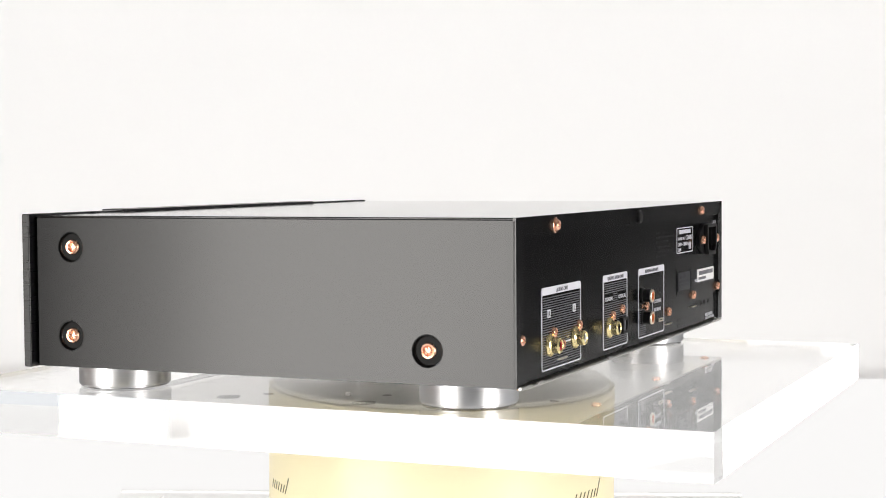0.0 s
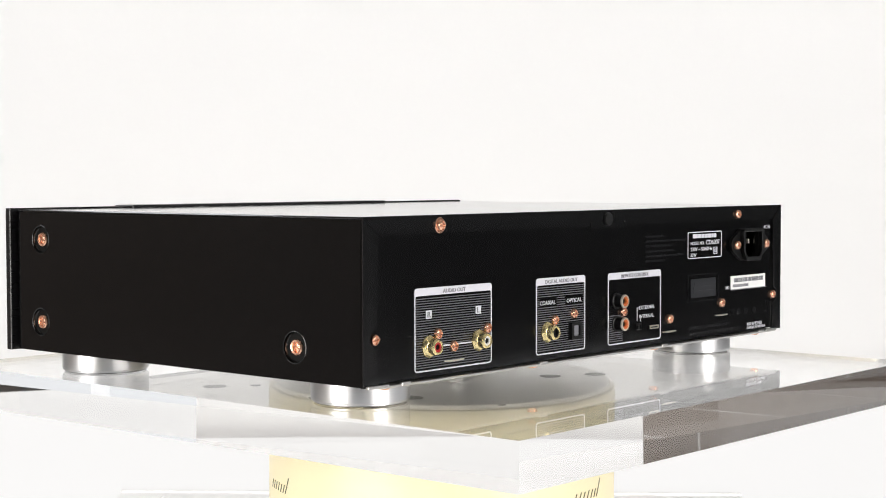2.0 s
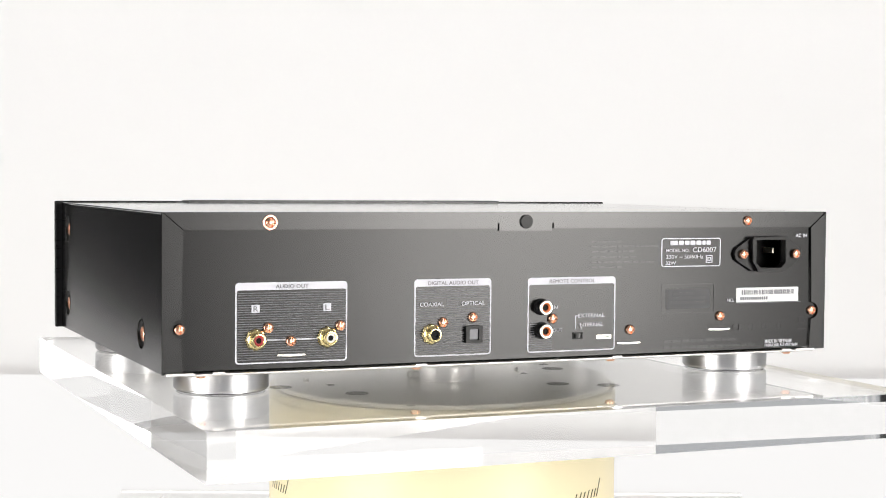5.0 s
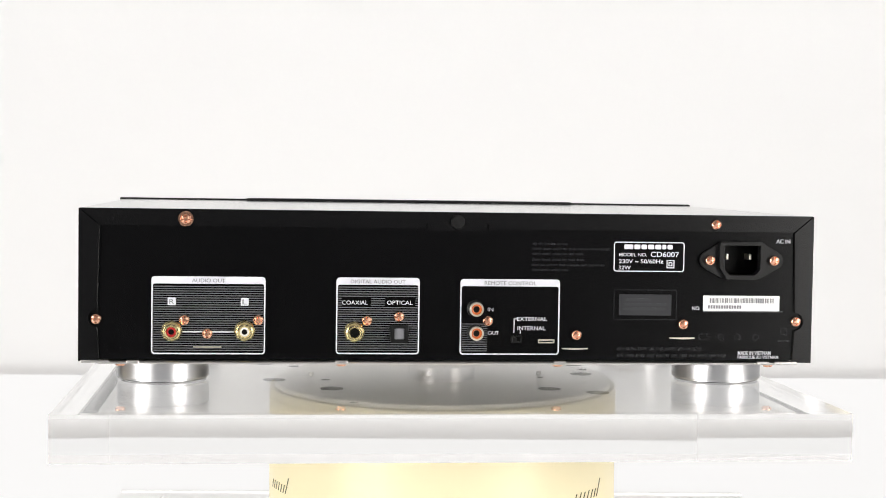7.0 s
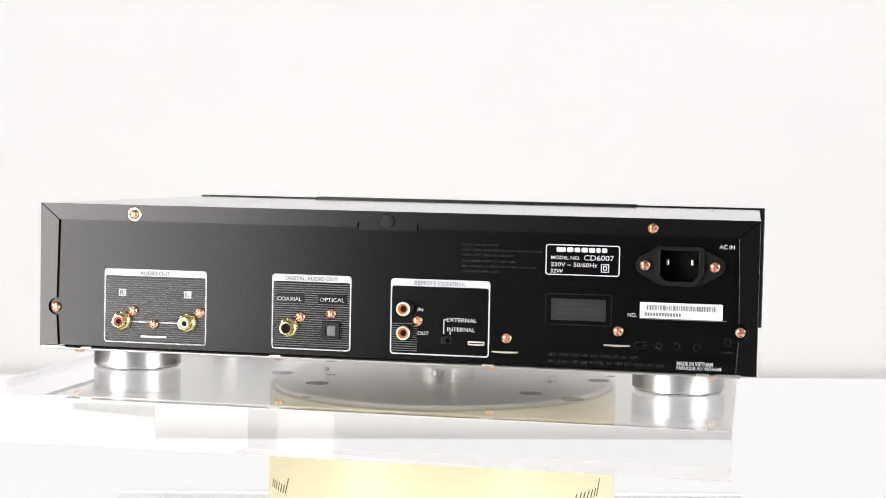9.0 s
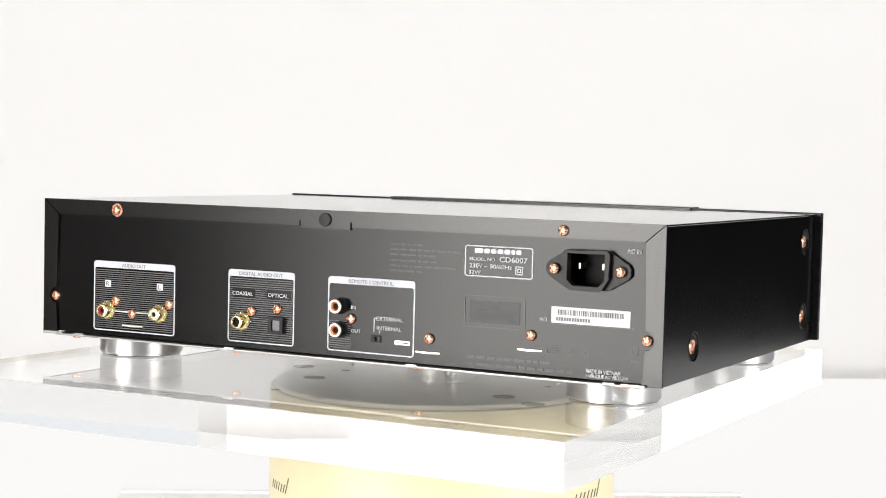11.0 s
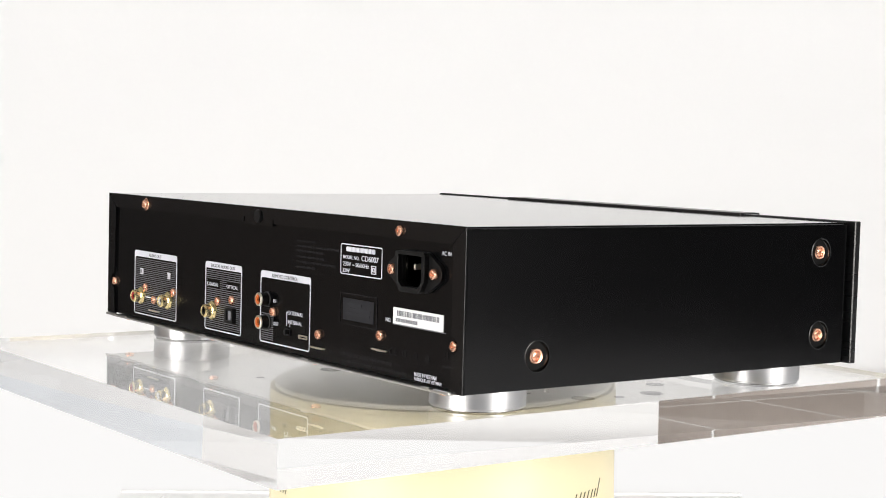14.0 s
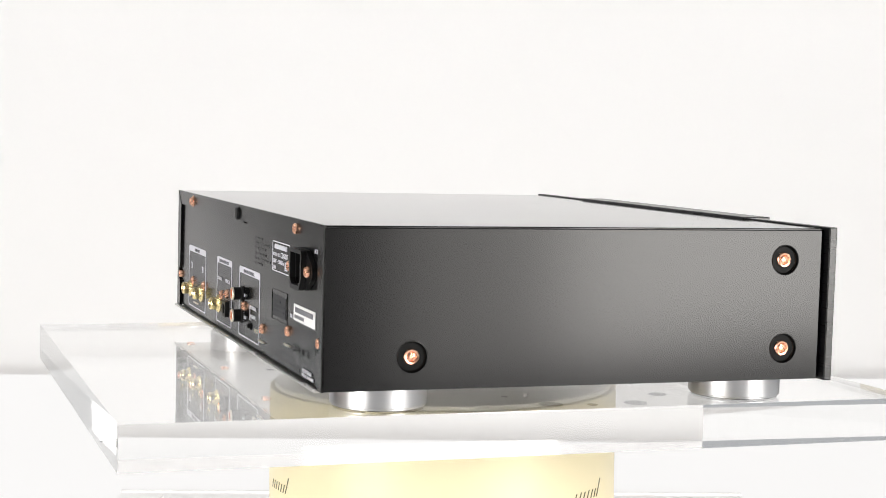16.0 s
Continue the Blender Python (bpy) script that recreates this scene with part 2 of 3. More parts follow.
# ------------------------------------------------------------------ the studio
def build_studio():
    # a sheet that lies on the table and sweeps up behind
    b = bmesh.new()
    profile = [(-0.95, -0.145), (0.36, -0.145), (0.42, -0.145), (0.48, -0.145), (0.54, -0.145), (0.60, -0.145), (0.9, -0.145)]
    for i in range(1, 65):
        a = radians(90 * i / 64)
        profile.append((0.9 + 0.8 * math.sin(a), -0.145 + 0.8 * (1 - math.cos(a))))
    profile.append((1.7, 2.1))
    rows = [[b.verts.new((x(y), y, z)) for y, z in profile] for x in (lambda y: -0.50 - 0.54 * min(1.0, max(0.0, (y - 0.42) / 0.18)) ** 0.7, lambda y: 1.22 - 0.2 * min(1.0, max(0.0, (y - 0.42) / 0.18)))]
    for i in range(len(profile) - 1):
        b.faces.new((rows[0][i], rows[1][i], rows[1][i + 1], rows[0][i + 1]))
    bmesh.ops.solidify(b, geom=b.faces[:], thickness=-0.004)
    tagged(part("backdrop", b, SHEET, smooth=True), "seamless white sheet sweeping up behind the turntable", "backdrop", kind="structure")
    # table under the sheet
    top = tagged(new("studio_table"), "plain table under the white sheet", "table")
    part("tabletop", box(-0.48, 0.98, -0.93, 0.88, -0.179, -0.150, 0.003), WALL, top)
    for x in (-0.43, 0.93):
        for y in (-0.86, 0.82):
            part("leg", box(x - 0.025, x + 0.025, y - 0.025, y + 0.025, -0.95, -0.179, 0.002), WALL, top)
    tagged(part("wall_west", box(-8.1, -8.0, -4.2, 4.2, -0.96, 2.6), GROUT), "studio wall faced with brown glazed tiles", "wall", kind="structure")
    # unseen window openings and frames, added to seat the fill lamps
    for k, (side, x0, x1, m) in enumerate((("east", -4.2, 4.2, eastern), ("north", -8.1, 4.3, northern), ("south", -8.1, 4.3, southern))):
        w = -3.25 if side == "east" else -7.55
        ribbon = [(w, 0.38), (3.25, 0.38), (3.25, 1.52), (w, 1.52)]
        lights = [[(a, 0.42), (c, 0.42), (c, 1.48), (a, 1.48)] for a, c in ((w + 0.05, -0.03), (0.03, 3.2))]
        tagged(part("wall_" + side, m(slab([(x0, -0.96), (x1, -0.96), (x1, 2.6), (x0, 2.6)], [ribbon], 0, 0.1)), WALL), "plain painted studio wall with a long window", "wall", kind="structure")
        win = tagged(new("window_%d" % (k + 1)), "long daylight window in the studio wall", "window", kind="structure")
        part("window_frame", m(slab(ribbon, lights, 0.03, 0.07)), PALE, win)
    # the ceiling's opening is added for the floor's fill lamp
    top = bmesh.new()
    tagged(part("ceiling", slab([(-8.1, -4.3), (4.3, -4.3), (4.3, 4.3), (-8.1, 4.3)], [[(-7.25, -0.6), (-4.75, -0.6), (-4.75, 1.2), (-7.25, 1.2)]], 0, 0.1, top), PALE), "plain pale studio ceiling opened for one added fill lamp", "ceiling", kind="structure").matrix_basis = Matrix(((1, 0, 0, 0), (0, 0, 1, 0), (0, 1, 0, 2.6), (0, 0, 0, 1)))
    floor = tagged(part("floor", box(-8.1, 4.3, -4.3, 4.3, -1.05, -0.9515), GROUT), "brown glazed tile floor with pale joints", "floor", kind="structure")
    # square tiles laid askew to the walls, cut where they meet them
    pitch, half, askew = 0.9, 0.442, radians(36)
    ux, uy = math.cos(askew), math.sin(askew)
    first, cuts = None, bmesh.new()
    for i in range(-12, 9):
        for j in range(-9, 12):
            p, q = 0.17 + pitch * (i + 0.5), 0.62 + pitch * (j + 0.5)
            x, y = p * ux - q * uy, p * uy + q * ux
            corners = [(x + a * ux - c * uy, y + a * uy + c * ux) for a, c in ((-half, -half), (half, -half), (half, half), (-half, half))]
            kept = corners
            for k, lim, side in ((0, -8.0, 1), (0, 4.2, -1), (1, -4.2, 1), (1, 4.2, -1)):
                kept = trimmed(kept, k, lim, side)
            if not kept:
                continue
            if kept != corners:
                low = [cuts.verts.new((a, c, -0.958)) for a, c in kept]
                top = [cuts.verts.new((a, c, -0.95)) for a, c in kept]
                cuts.faces.new(top)
                cuts.faces.new(low)
                for k in range(len(kept)):
                    cuts.faces.new((low[k - 1], low[k], top[k], top[k - 1]))
            elif first is None:
                first = part("tile", box(-half, half, -half, half, -0.008, 0, 0.0015, 1), TILE, floor)
                first.matrix_basis = pose(x, y, -0.95, 0, 0, 36)
            else:
                again(first, pose(x, y, -0.95, 0, 0, 36), floor)
    tagged(part("cut_tiles", cuts, TILE, floor), kind="stuff")
    # tiles added to this unseen wall so the platter's edge mirrors brown
    west = bpy.data.objects["wall_west"]
    for j in range(9):
        for k in range(4):
            again(first, pose(-7.994, -3.6 + pitch * j, -0.5 + pitch * k, 0, 90, 0), west)


# ------------------------------------------------------------------ turntable
def build_base():
    base = tagged(new("display_tray"), "shallow white tray with added glow under the brass drum", "tray")
    # tray, rim and pad share the sheet's added glow to match the table
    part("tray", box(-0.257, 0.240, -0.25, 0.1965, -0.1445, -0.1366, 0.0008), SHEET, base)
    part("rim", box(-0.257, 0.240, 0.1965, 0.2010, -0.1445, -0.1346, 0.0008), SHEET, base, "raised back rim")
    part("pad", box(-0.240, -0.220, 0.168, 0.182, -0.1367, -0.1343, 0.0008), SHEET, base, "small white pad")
    drum = tagged(new("turntable_drum"), "pale brass display drum with dark script printed round it", "turntable")
    part("shell", lathe([(0.110, -0.1364), (0.116, -0.1364), (0.116, -0.0395), (0.1155, -0.0390), (0, -0.0390)], 128), BRASS, drum, smooth=True)
    part("lid", lathe([(0.1125, -0.0390), (0.1125, -0.0366), (0.1115, -0.0360), (0, -0.0360)], 128), LID, drum, "pale satin lid", smooth=True)
    # script that cannot be read: plain slanted bars
    for mid in (-66.0, 52.0, -7.0 + 180):
        b = bmesh.new()
        for k, (off, low, high) in enumerate(((-6.2, 0.0, 5.5), (-3.9, 0.0, 5.6), (-1.8, 0.0, 5.4), (0.4, 0.0, 5.8), (2.6, 0.0, 5.5), (4.6, 0.0, 5.5), (6.4, 0.0, 11.0))):
            a0, a1 = radians(mid + off), radians(mid + off + (high - low) * 0.22)
            w = radians(0.17)
            z0, z1 = -0.0805 + low * 0.001, -0.0805 + high * 0.001
            vs = []
            for rr in (0.1158, 0.1163):
                vs.append([b.verts.new((rr * math.sin(a), -rr * math.cos(a), z)) for a, z in ((a0 - w, z0), (a0 + w, z0), (a1 + w, z1), (a1 - w, z1))])
            b.faces.new(vs[1])
            b.faces.new(vs[0])
            for i in range(4):
                b.faces.new((vs[0][i], vs[0][(i + 1) % 4], vs[1][(i + 1) % 4], vs[1][i]))
        part("script_line", b, INK, drum, "dark olive script")


def build_platter():
    plat = tagged(new("turntable_platter"), "thick clear acrylic platter turning on the brass drum", "platter")
    part("sheet", box(-0.219, 0.2045, -0.103, 0.375, -0.0245, 0.0010), ACRYLIC, plat)
    hub = lathe([(0, -0.0107), (0.022, -0.0107), (0.022, -0.0003), (0, -0.0003)], 48)
    part("hub", shifted(hub, 0.0088, 0.1401, -0.0245), ZINC, plat, "grey metal hub", smooth=True)
    return plat


# ------------------------------------------------------------------ the disc player
PY = 0.0018   # the rear panel lies this far in front of the cover's rim
ZT, ZB, XB, YF = 0.1042, 0.0165, 0.2161, 0.2985
HOLES = [(0.0501, 0.0342), (0.2756, 0.0347), (0.2750, 0.0859)]


def build_player():
    pl = tagged(new("disc_player"), "black metal compact disc player seen from its connector side", "disc player")
    cover = part("top_cover", box(-XB, XB, 0.0006, YF, ZT - 0.0014, ZT, 0.0006), TOP, pl, "smooth black sheet steel cover")
    # side cheeks, with dished screw holes
    for s in (-1, 1):
        outline = [(0.0006, ZB), (YF, ZB), (YF, ZT - 0.0015), (0.0006, ZT - 0.0015)]
        b = slab(outline, [circle(y, z, 0.0085) for y, z in HOLES], 0, 0.0014)
        bmesh.ops.transform(b, matrix=Matrix(((0, -s, 0, s * XB), (1, 0, 0, 0), (0, 0, 1, 0), (0, 0, 0, 1))), verts=b.verts[:])
        cheek = part("side_panel", b, BLACK, pl)
        for y, z in HOLES:
            d = lathe([(0.0089, 0.0001), (0.0086, 0.0002)] + [(0.0083 * math.cos(radians(a)) ** 0.8, -0.0044 * math.sin(radians(a))) for a in range(0, 80, 8)] + [(0.0, -0.0044)], 40, "y")
            m = Matrix.Translation((s * XB, y, z)) @ Matrix.Rotation(radians(90 * s), 4, "Z")
            bmesh.ops.transform(d, matrix=m, verts=d.verts[:])
            part("screw_dish", d, DISH, cheek, "dished screw recess", smooth=True)
    # rear panel
    iec = [(0.1606, 0.0864), (0.1823, 0.0864), (0.1823, 0.0722), (0.1790, 0.0690), (0.1639, 0.0690), (0.1606, 0.0722)]
    rear = part("rear_panel", slab([(-0.2155, ZB + 0.001), (0.2155, ZB + 0.001), (0.2155, ZT - 0.002), (-0.2155, ZT - 0.002)], [iec], 0.0, 0.0014), REAR, pl, "matt black rear panel")
    inner = 0.2043
    for s in (-1, 1):
        pts = [(s * XB, ZB - 0.0003), (s * XB, ZT), (s * inner, 0.0941)]
        for i in range(13):
            a = radians(90 - 15 * i)
            pts.append((s * (inner + 0.0012 + 0.0052 * math.cos(a)), 0.0410 + 0.0052 * math.sin(a)))
        pts.append((s * inner, ZB - 0.0003))
        if s > 0:
            pts.reverse()
        part("side_flange", softened(slab(pts, [], 0.0001, PY), 0.0002), FOLD, pl)
    top = [(-XB + 0.0006, ZT), (XB - 0.0006, ZT), (inner - 0.0004, 0.0944), (0.0199, 0.0944), (0.0199, 0.0975), (0.0188, 0.0975), (0.0188, 0.0930), (-0.0159, 0.0930),
           (-0.0159, 0.0975), (-0.0170, 0.0975), (-0.0170, 0.0944), (-inner + 0.0004, 0.0944)]
    part("top_flange", softened(slab(top, [], 0.0004, PY), 0.0002), FOLD, pl)
    part("plug", shifted(lathe([(0, 0.0018), (0.0038, 0.0016), (0.0041, 0.001), (0.0041, 0)], 32, "y"), 0.0015, 0.0006, 0.0985), PLASTIC, pl, smooth=True)
    # base plate with its folded edge
    bottom = part("bottom_plate", box(-XB + 0.011, XB - 0.009, -0.0016, YF, ZB - 0.0016, ZB - 0.0001, 0.0007, 3), ZINC, pl, "bare zinc-plated steel base plate")
    part("inner_fill", box(-XB + 0.002, XB - 0.002, 0.018, YF - 0.001, ZB + 0.0005, ZT - 0.002), DEEP, pl)
    for x, w in ((-0.2065, 0.016), (-0.185, 0.007), (-0.0655, 0.007), (0.063, 0.007), (0.186, 0.007), (0.2, 0.014)):
        part("tab", box(x - w / 2, x + w / 2, -0.0020, 0.0, ZB - 0.001, ZB + 0.0007, 0.0003), ZINC, bottom)
    # vents are uncut black discs; their inner dark is put into the colour
    for x, y, r in VENTS:
        part("dark_vent_disc", shifted(lathe([(0, 0), (r, 0), (r, -0.0004), (0, -0.0004)], 28), x, y, ZB - 0.0015), DEEP, bottom)
    for x, y, r, h in POSTS:
        part("post", shifted(lathe([(0, 0), (r, 0), (r, -h * 0.8), (r * 0.8, -h), (0, -h)], 20), x, y, ZB - 0.0013), ZINC, bottom, smooth=True)
    # front
    part("groove", box(-0.2135, 0.2135, YF, 0.3018, ZB + 0.001, ZT - 0.0008), DEEP, pl)
    part("front_panel", box(-0.22, 0.22, 0.3015, 0.3065, 0.0158, 0.1051, 0.0006), ALU_BLACK, pl, "black anodised front panel")
    part("centre_panel", box(-0.125, 0.125, 0.2990, 0.318, 0.0158, 0.1057, 0.0005), ALU_BLACK, pl, "raised middle of the front panel")
    # feet
    prof = [(0, ZB - 0.0014), (0.0268, ZB - 0.0014), (0.0273, ZB - 0.0019), (0.0273, 0.0031), (0.0268, 0.0026), (0.0262, 0.0026), (0.0262, 0.0018), (0, 0.0018)]
    foot = part("foot", lathe(prof, 96), ALU, pl, "round turned aluminium foot", smooth=True)
    pad = part("foot_pad", lathe([(0, 0.0013), (0.0252, 0.0013), (0.0256, 0.0017), (0.0256, 0.0022), (0, 0.0022)], 64), PLASTIC, foot)
    spots = [(-0.1705, 0.0456), (0.1705, 0.0456), (-0.1705, 0.2705), (0.1705, 0.2705)]
    for x, y in spots[1:]:
        again(foot, pose(x, y, 0), pl)
    foot.matrix_basis = pose(*spots[0], 0)
    # screws
    sc = part("screw", screw_head(0.0031, 0.0024), COPPER, pl, "copper-plated cross-head screw", smooth=True)
    for x, z in ((-0.2062, 0.0405), (0.2065, 0.0410), (-0.1562, 0.0401), (-0.1139, 0.0402), (-0.1430, 0.0323), (-0.0509, 0.0402), (-0.0321, 0.0427),
                 (0.0202, 0.0405), (0.0732, 0.0324), (0.1376, 0.0391)):
        again(sc, pose(x, PY, z), pl)
    for x in (0.1522, 0.1913):
        again(sc, pose(x, -0.0016, 0.0776), pl)
    again(sc, pose(0.1561, 0.0006, 0.0986), pl)
    for x in (-0.1928, -0.0653, 0.0630, 0.1917):
        again(sc, pose(x, 0.007, ZB - 0.0014, 90, 0, 0), pl)
    sc.matrix_basis = pose(-0.1556, 0.0, 0.0985)
    part("washer", shifted(lathe([(0.0, 0.0008), (0.0040, 0.0008), (0.0043, 0.0005), (0.0043, 0)], 40, "y"), -0.1556, 0.0006, 0.0985), COPPER, pl, smooth=True)
    big = part("side_screw", screw_head(0.0032, 0.0022), COPPER, pl, "copper-plated side screw", smooth=True)
    collar = part("collar", lathe([(0.0028, 0.0006), (0.0030, 0.0020), (0.0039, 0.0022), (0.0044, 0.0016), (0.0045, 0.0)], 40, "y"), COPPER, big, smooth=True)
    first = True
    for s in (-1, 1):
        for y, z in HOLES:
            m = Matrix.Translation((s * (XB - 0.0028), y, z)) @ Matrix.Rotation(radians(90 * s), 4, "Z")
            if first:
                big.matrix_basis, first = m, False
            else:
                again(big, m, pl)
    # printed boxes
    boxes = [("audio_out_box", -0.1750, -0.1098, 0.0203, 0.0653, "AUDIO OUT", 0.0190), ("digital_out_box", -0.0689, -0.0202, 0.0206, 0.0654, "DIGITAL AUDIO OUT", 0.0320),
             ("remote_box", 0.0037, 0.0629, 0.0205, 0.0651, "REMOTE CONTROL", 0.0306)]
    for name, x0, x1, z0, z1, text, w in boxes:
        frame_ = part(name, slab(rounded(x0, x1, z0, z1, 0.0021), [rounded(x0 + 0.0008, x1 - 0.0008, z0 + 0.0008, z1 - 0.0042, 0.0013)], PR, 0.0002), WHITE, pl, "white printed frame")
        lettering("lettering", text, (x0 + x1) / 2, z1 - 0.0023, w, 0.0022, LEGEND, frame_)
        b = bmesh.new()
        z = z0 + 0.0020
        while z < z1 - 0.0055:
            a, c = x0 + 0.0010, x1 - 0.0010
            if name == "remote_box":
                if z > 0.0385:
                    break
                c = 0.0200
            spans = [(a, c)]
            if name == "digital_out_box" and 0.0485 < z < 0.0535:
                spans = [(a, -0.0657), (-0.0487, -0.0404), (-0.0226, c)]
            for a, c in spans:
                print_rect(a, c, z, z + 0.00048, b, -0.0002)
            z += 0.00132
        part("stripes", b, GREY, frame_, "fine grey stripes")
    # right and left marks
    for body, x in (("R", -0.1634), ("L", -0.1217)):
        mark = part("channel_mark", slab(rounded(x - 0.0023, x + 0.0023, 0.0486, 0.0531, 0.0005), [], -0.0004, 0.0), WHITE, pl)
        lettering("lettering", body, x, 0.0508, 0.0026, 0.0029, LEGEND, mark, -0.0006)
    part("link_line", print_rect(-0.1635, -0.1216, 0.0329, 0.0337, None, -0.0004), WHITE, pl)
    for body, x, z, w, h in (("COAXIAL", -0.0580, 0.0508, 0.0150, 0.0024), ("OPTICAL", -0.0318, 0.0509, 0.0150, 0.0024), ("IN", 0.0217, 0.0473, 0.0033, 0.0021),
                             ("OUT", 0.0236, 0.0334, 0.0067, 0.0021), ("EXTERNAL", 0.0465, 0.0418, 0.0178, 0.0023), ("INTERNAL", 0.0462, 0.0363, 0.0165, 0.0023),
                             ("AC IN", 0.1977, 0.0890, 0.0085, 0.0023), ("NO.", 0.1453, 0.0487, 0.0050, 0.0022), ("MADE IN VIETNAM", 0.1815, 0.0220, 0.0202, 0.0023),
                             ("FABRIQUE AU VIETNAM", 0.1838, 0.0193, 0.0250, 0.0023)):
        lettering("lettering", body, x, z, w, h, WHITE, pl, bold=0.012 if "VIETNAM" in body else 0.003)
    lettering("lettering", "CE", 0.1507, 0.0316, 0.0076, 0.0042, DIM, pl)
    b = print_rect(0.0356, 0.0361, 0.0335, 0.0419)
    print_rect(0.0361, 0.0374, 0.0415, 0.0420, b)
    print_rect(0.0394, 0.0399, 0.0331, 0.0351, b)
    part("bracket_mark", b, WHITE, pl)
    # rating plate
    plate = part("rating_frame", slab(rounded(0.0948, 0.1375, 0.0702, 0.0879, 0.0016), [rounded(0.0954, 0.1369, 0.0708, 0.0873, 0.0011)], PR, 0.0002), WHITE, pl)
    for body, x, z, w, h in (("MODEL NO.", 0.1063, 0.0803, 0.0167, 0.0020), ("CD6007", 0.1256, 0.0806, 0.0172, 0.0031), ("230V ~ 50/60Hz", 0.1113, 0.0764, 0.0268, 0.0024), ("32W", 0.1014, 0.0726, 0.0074, 0.0023)):
        lettering("lettering", body, x, z, w, h, WHITE, plate, bold=0.003)
    b = bmesh.new()
    x = 0.1010
    for w in (0.0054, 0.0036, 0.0033, 0.0036, 0.0036, 0.0024, 0.0031):
        slab(rounded(x, x + w, 0.0836, 0.0863, 0.0007, 3), [], -0.0005, 0.0002, b)
        x += w + 0.0007
    part("maker_mark", b, WHITE, plate, "white maker's mark")
    b = slab(rounded(0.1268, 0.1315, 0.0724, 0.0772, 0.0002, 2), [rounded(0.1273, 0.1310, 0.0729, 0.0767, 0.0002, 2)], -0.0005, 0.0002)
    slab(rounded(0.1280, 0.1303, 0.0736, 0.0760, 0.0002, 2), [rounded(0.1285, 0.1298, 0.0741, 0.0755, 0.0002, 2)], -0.0005, 0.0002, b)
    part("insulation_mark", b, WHITE, plate)
    # faint small print, unreadable
    rnd = random.Random(4)
    for z, w in ((0.0862, 0.020), (0.0832, 0.045), (0.0802, 0.030), (0.0768, 0.031), (0.0737, 0.041), (0.0707, 0.018)):
        b, x = bmesh.new(), 0.0458
        while x < 0.0458 + w:
            d = rnd.uniform(0.002, 0.006)
            print_rect(x, x + d, z - 0.0006, z + 0.0006, b)
            x += d + 0.0008
        part("small_print", b, DIM, pl, "faint grey small print")
    for z, w in ((0.0243, 0.047), (0.0203, 0.066)):
        b, x = bmesh.new(), 0.0974
        while x < 0.0974 + w:
            d = rnd.uniform(0.003, 0.008)
            print_rect(x, x + d, z - 0.0009, z + 0.0009, b)
            x += d + 0.001
        part("small_print", b, DIM, pl, "faint grey small print")
    for x in (0.161, 0.1712, 0.1822):
        part("safety_mark", slab(circle(x, 0.0315, 0.0021, 16), [circle(x, 0.0315, 0.0014, 16)], PR, 0.0002), DIM, pl)
    part("safety_mark", slab(rounded(0.1975, 0.2013, 0.0328, 0.0372, 0.0004), [rounded(0.1981, 0.2007, 0.0334, 0.0366, 0.0003)], PR, 0.0002), DIM, pl)
    part("safety_mark", print_rect(0.196, 0.203, 0.0288, 0.0298), DIM, pl)
    # laser sticker
    st = part("warning_sticker", slab(rounded(0.0952, 0.1336, 0.0414, 0.0597, 0.0006), [rounded(0.0958, 0.1330, 0.0420, 0.0591, 0.0005)], PR, 0.0002), DIM, pl, "dark grey warning sticker")
    part("film", print_rect(0.0986, 0.1302, 0.0442, 0.0567), SILVERED, st)
    for z, x0, x1 in ((0.0535, 0.103, 0.118), (0.0507, 0.102, 0.1275), (0.0480, 0.1015, 0.1265)):
        part("small_print", print_rect(x0, x1, z - 0.0008, z + 0.0008, None, -0.0005), FAINT, st)
    # serial sticker
    ser = part("serial_sticker", slab(rounded(0.1496, 0.1963, 0.0472, 0.0563, 0.0003, 2), [], -0.0004, 0.0002), PAPER, pl, "white barcode sticker")
    part("shadow_line", print_rect(0.1496, 0.1985, 0.0466, 0.0470), GREY, pl)
    b, x = bmesh.new(), 0.1535
    while x < 0.1925:
        d = rnd.choice((0.0003, 0.0005, 0.0009))
        print_rect(x, x + d, 0.0519, 0.0548, b, -0.0006)
        x += d + rnd.choice((0.0004, 0.0007))
    part("barcode", b, LEGEND, ser)
    b, x = bmesh.new(), 0.1525
    for i in range(13):
        print_rect(x, x + 0.0011, 0.0486, 0.0505, b, -0.0006)
        x += 0.0016
    part("number_bars", b, LEGEND, ser)
    # sockets
    for x, z, ring in ((-0.1633, 0.0337, RED), (-0.1216, 0.0339, IVORY), (-0.0582, 0.0336, None)):
        s = part("phono_socket", lathe([(0.0052, 0), (0.0052, 0.0022), (0.0047, 0.0028), (0.0043, 0.0030), (0.0043, 0.0062), (0.0037, 0.0072),
                                          (0.0031, 0.0073), (0.0027, 0.0068), (0.0027, 0.0020)], 40, "y"), GOLD, pl, "gold-plated phono socket", smooth=True)
        s.matrix_basis = pose(x, 0, z)
        part("insulator", lathe([(0.0027, 0.0064), (0.0025, 0.0067), (0.0018, 0.0067), (0.0016, 0.0064), (0.0016, 0.001), (0, 0.001)], 32, "y"), ring or DEEP, s, smooth=True)
        part("nut", lathe([(0.0063, 0), (0.0063, 0.0010), (0.0055, 0.0022), (0.0050, 0.0023)], 8, "y"), GOLD, s, "gold-plated nut")
        # black disc caps the recess, so its inner shade is painted
        part("dark_bore_cap", lathe([(0.0016, 0.0058), (0, 0.0058)], 24, "y"), DEEP, s)
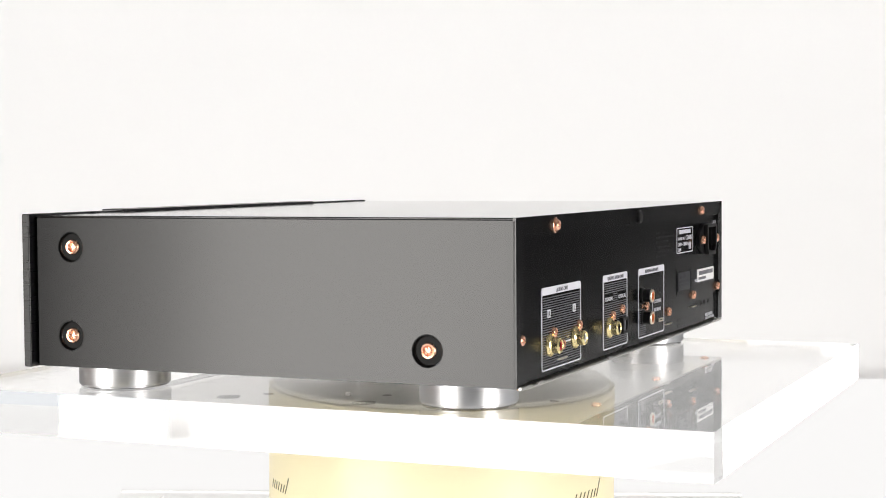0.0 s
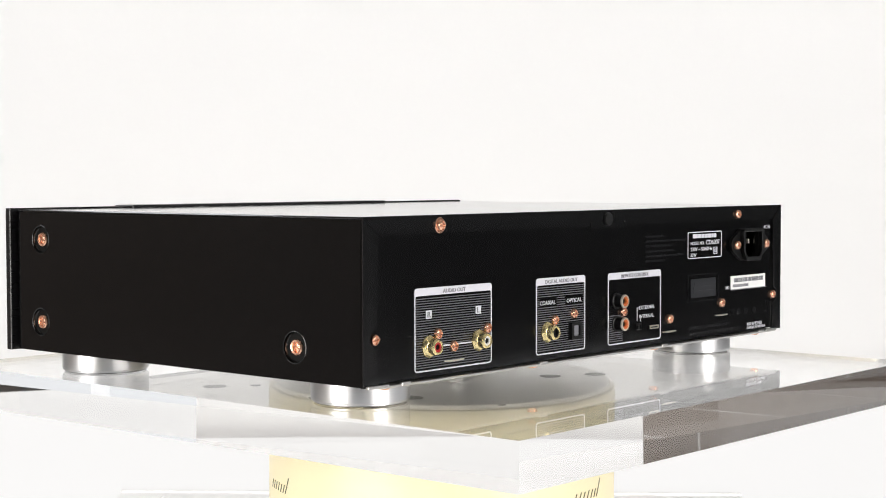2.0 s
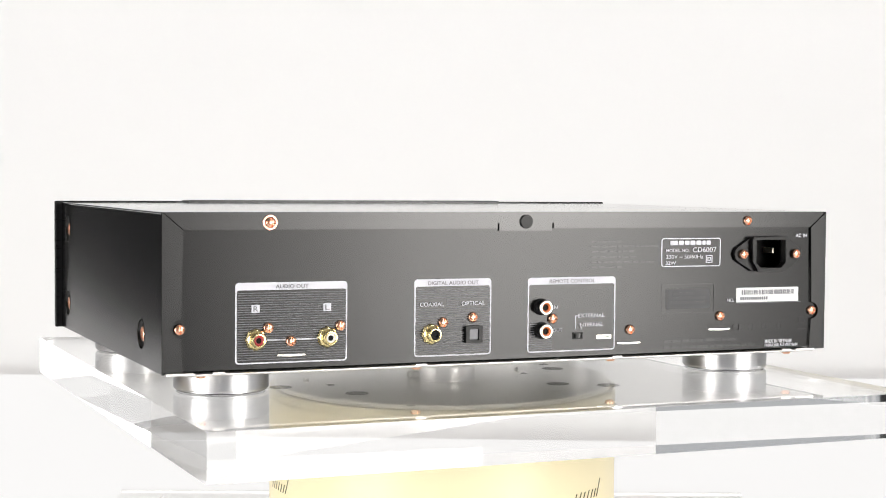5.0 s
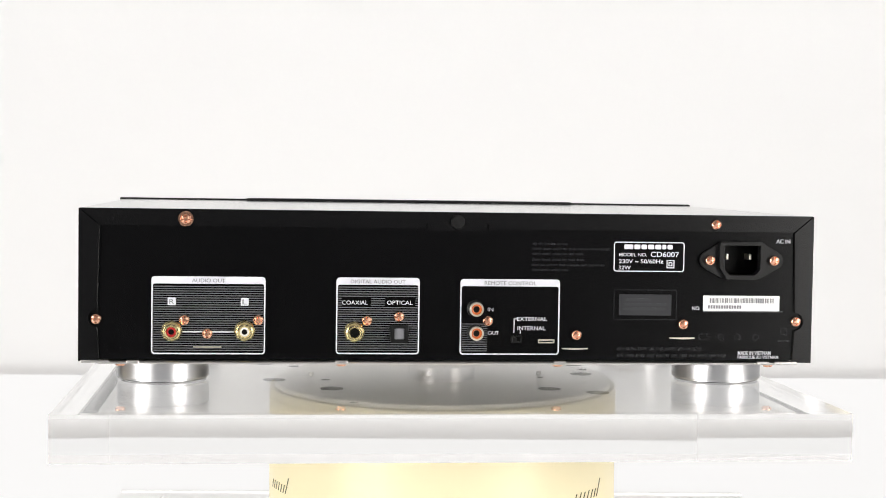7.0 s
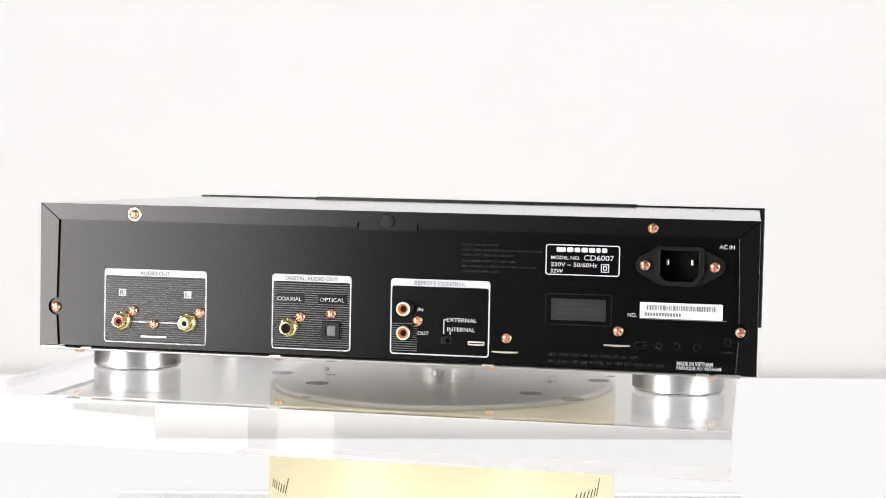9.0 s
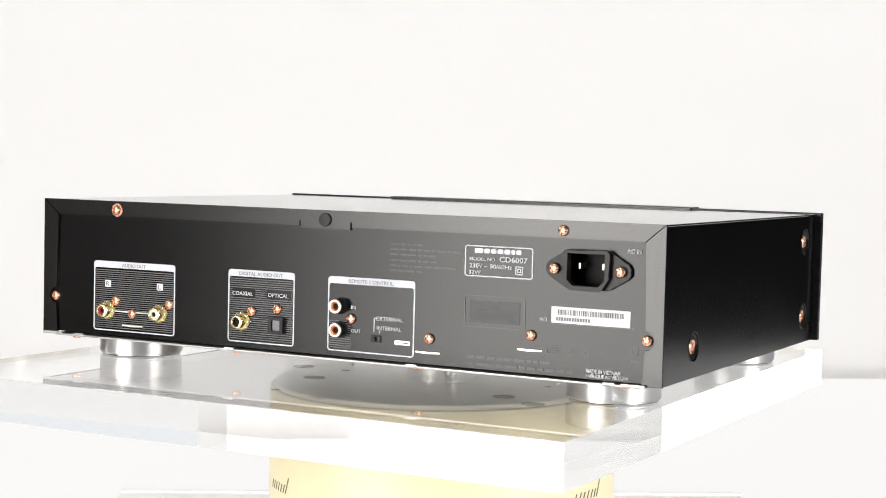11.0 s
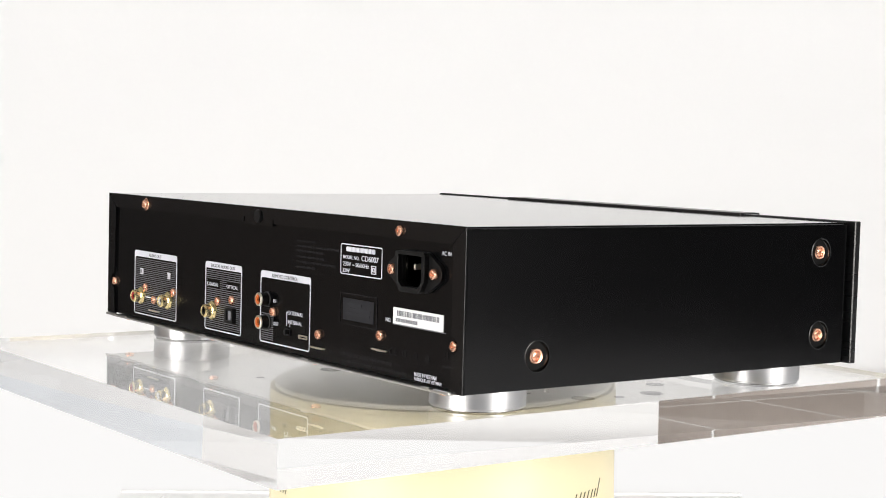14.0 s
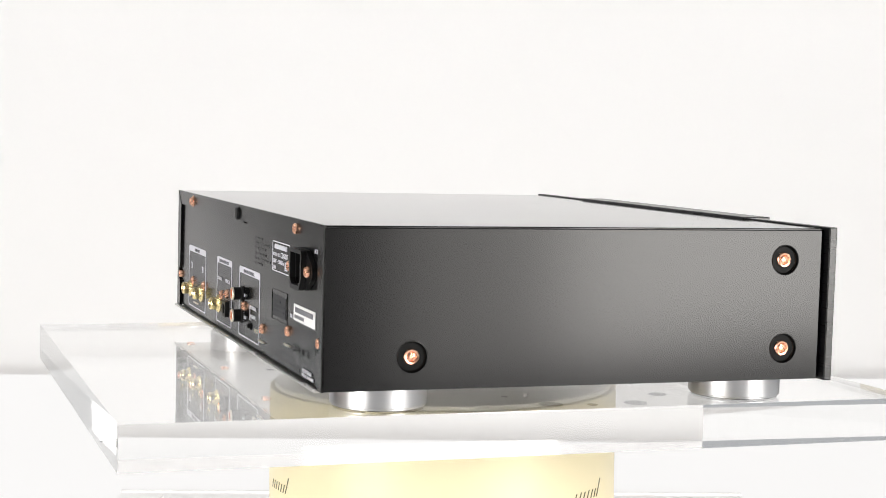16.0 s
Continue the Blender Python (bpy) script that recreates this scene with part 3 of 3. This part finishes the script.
    for x, z in ((0.0127, 0.0477), (0.0129, 0.0336)):
        s = part("remote_socket", lathe([(0.0050, 0), (0.0050, 0.0010), (0.0041, 0.0014), (0.0041, 0.0060), (0.0038, 0.0062)], 40, "y"), PLASTIC, pl, "black remote control socket", smooth=True)
        s.matrix_basis = pose(x, 0, z)
        part("rim", lathe([(0.0042, 0.0061), (0.0042, 0.0069), (0.0038, 0.0073), (0.0031, 0.0073), (0.0031, 0.006)], 40, "y"), NICKEL, s, smooth=True)
        part("insulator", lathe([(0.0031, 0.0068), (0.0021, 0.0066), (0.0019, 0.0060), (0.0019, 0.002), (0, 0.002)], 32, "y"), ORANGE, s, smooth=True)
        # here too a black disc stands in for shade inside the recess
        part("dark_bore_cap", lathe([(0.0019, 0.0052), (0, 0.0052)], 24, "y"), DEEP, s)
    opt = part("optical_socket", slab(rounded(-0.0372, -0.0267, 0.0278, 0.0378, 0.0005), [rounded(-0.0350, -0.0289, 0.0296, 0.0360, 0.0008)], -0.0030, 0.0), PLASTIC, pl, "black optical socket")
    part("shutter", box(-0.0350, -0.0289, -0.0018, -0.0002, 0.0296, 0.0360, 0.0003), SHUTTER, opt, "grey shutter")
    # mains inlet
    wing = hull([p for x in (0.1522, 0.1913) for p in circle(x, 0.0776, 0.0056, 24)] + rounded(0.1578, 0.1856, 0.0668, 0.0886, 0.0030))
    inlet = part("mains_inlet", softened(slab(wing, [iec], -0.0026, -0.0001), 0.0006), PLASTIC, pl, "black moulded mains inlet")
    rim = hull(rounded(0.1578, 0.1852, 0.0720, 0.0884, 0.0026) + rounded(0.1608, 0.1822, 0.0664, 0.0760, 0.0030))
    part("rim", softened(slab(rim, [iec], -0.0058, -0.0026), 0.0011), PLASTIC, inlet)
    part("well", slab(iec, [], 0.0125, 0.0135), DEEP, inlet)
    for x, z in ((0.1645, 0.0794), (0.1786, 0.0794)):
        part("pin", box(x - 0.0007, x + 0.0007, 0.0025, 0.0126, z - 0.0017, z + 0.0017, 0.0003), NICKEL, inlet)
    # small slots and the switch
    for x, z, w in ((-0.1429, 0.0246, 0.0160), (0.0723, 0.0243, 0.0155), (0.1370, 0.0308, 0.0150)):
        part("lance", slab([(x - w / 2, z - 0.0003), (x, z - 0.0007), (x + w / 2, z - 0.0003), (x + w / 2, z + 0.0004), (x - w / 2, z + 0.0004)], [], -0.0011, 0.0), NICKEL, pl, "bright pressed slot edge")
    part("slot", slab(rounded(0.0503, 0.0601, 0.0274, 0.0298, 0.0005), [rounded(0.0510, 0.0594, 0.0282, 0.0289, 0.0002)], -0.0006, 0.0), NICKEL, pl)
    sw = part("switch", slab(rounded(0.0342, 0.0406, 0.0276, 0.0318, 0.0003), [rounded(0.0349, 0.0399, 0.0283, 0.0311, 0.0002)], -0.0008, 0.0), PLASTIC, pl, "black slide switch")
    part("slider", box(0.0350, 0.0372, -0.0018, 0.0, 0.0284, 0.0310, 0.0002), PLASTIC, sw)
    # what stands on the rear panel
    still = {"top_cover", "side_panel", "side_flange", "top_flange", "plug", "bottom_plate", "inner_fill", "groove", "front_panel", "centre_panel", "foot", "screw", "washer", "side_screw"}
    for c in pl.children:
        if c.name.split(".")[0] not in still:
            c.matrix_basis = pose(0, PY, 0) @ c.matrix_basis
    return pl


VENTS = [(0.075, 0.099, 0.0075), (0.1035, 0.0814, 0.0075), (-0.067, 0.100, 0.0075), (-0.1036, 0.1435, 0.0075), (0.111, 0.1765, 0.0075), (-0.0695, 0.144, 0.003), (-0.0894, 0.218, 0.0035),
         (0.117, 0.202, 0.0035), (0.1154, 0.2324, 0.0075), (0.079, 0.158, 0.0022), (-0.056, 0.037, 0.0028), (0.0875, 0.262, 0.006), (-0.110, 0.235, 0.0075)]
POSTS = [(0.0, 0.170, 0.0045, 0.004), (0.080, 0.172, 0.0018, 0.003), (-0.0785, 0.167, 0.0018, 0.003)]

build_studio()
build_base()
platter = build_platter()
player = build_player()


def motions():
    for thing in (platter, player):
        walk(thing, [(t, turned(a)) for t, a in TURN])


motions()
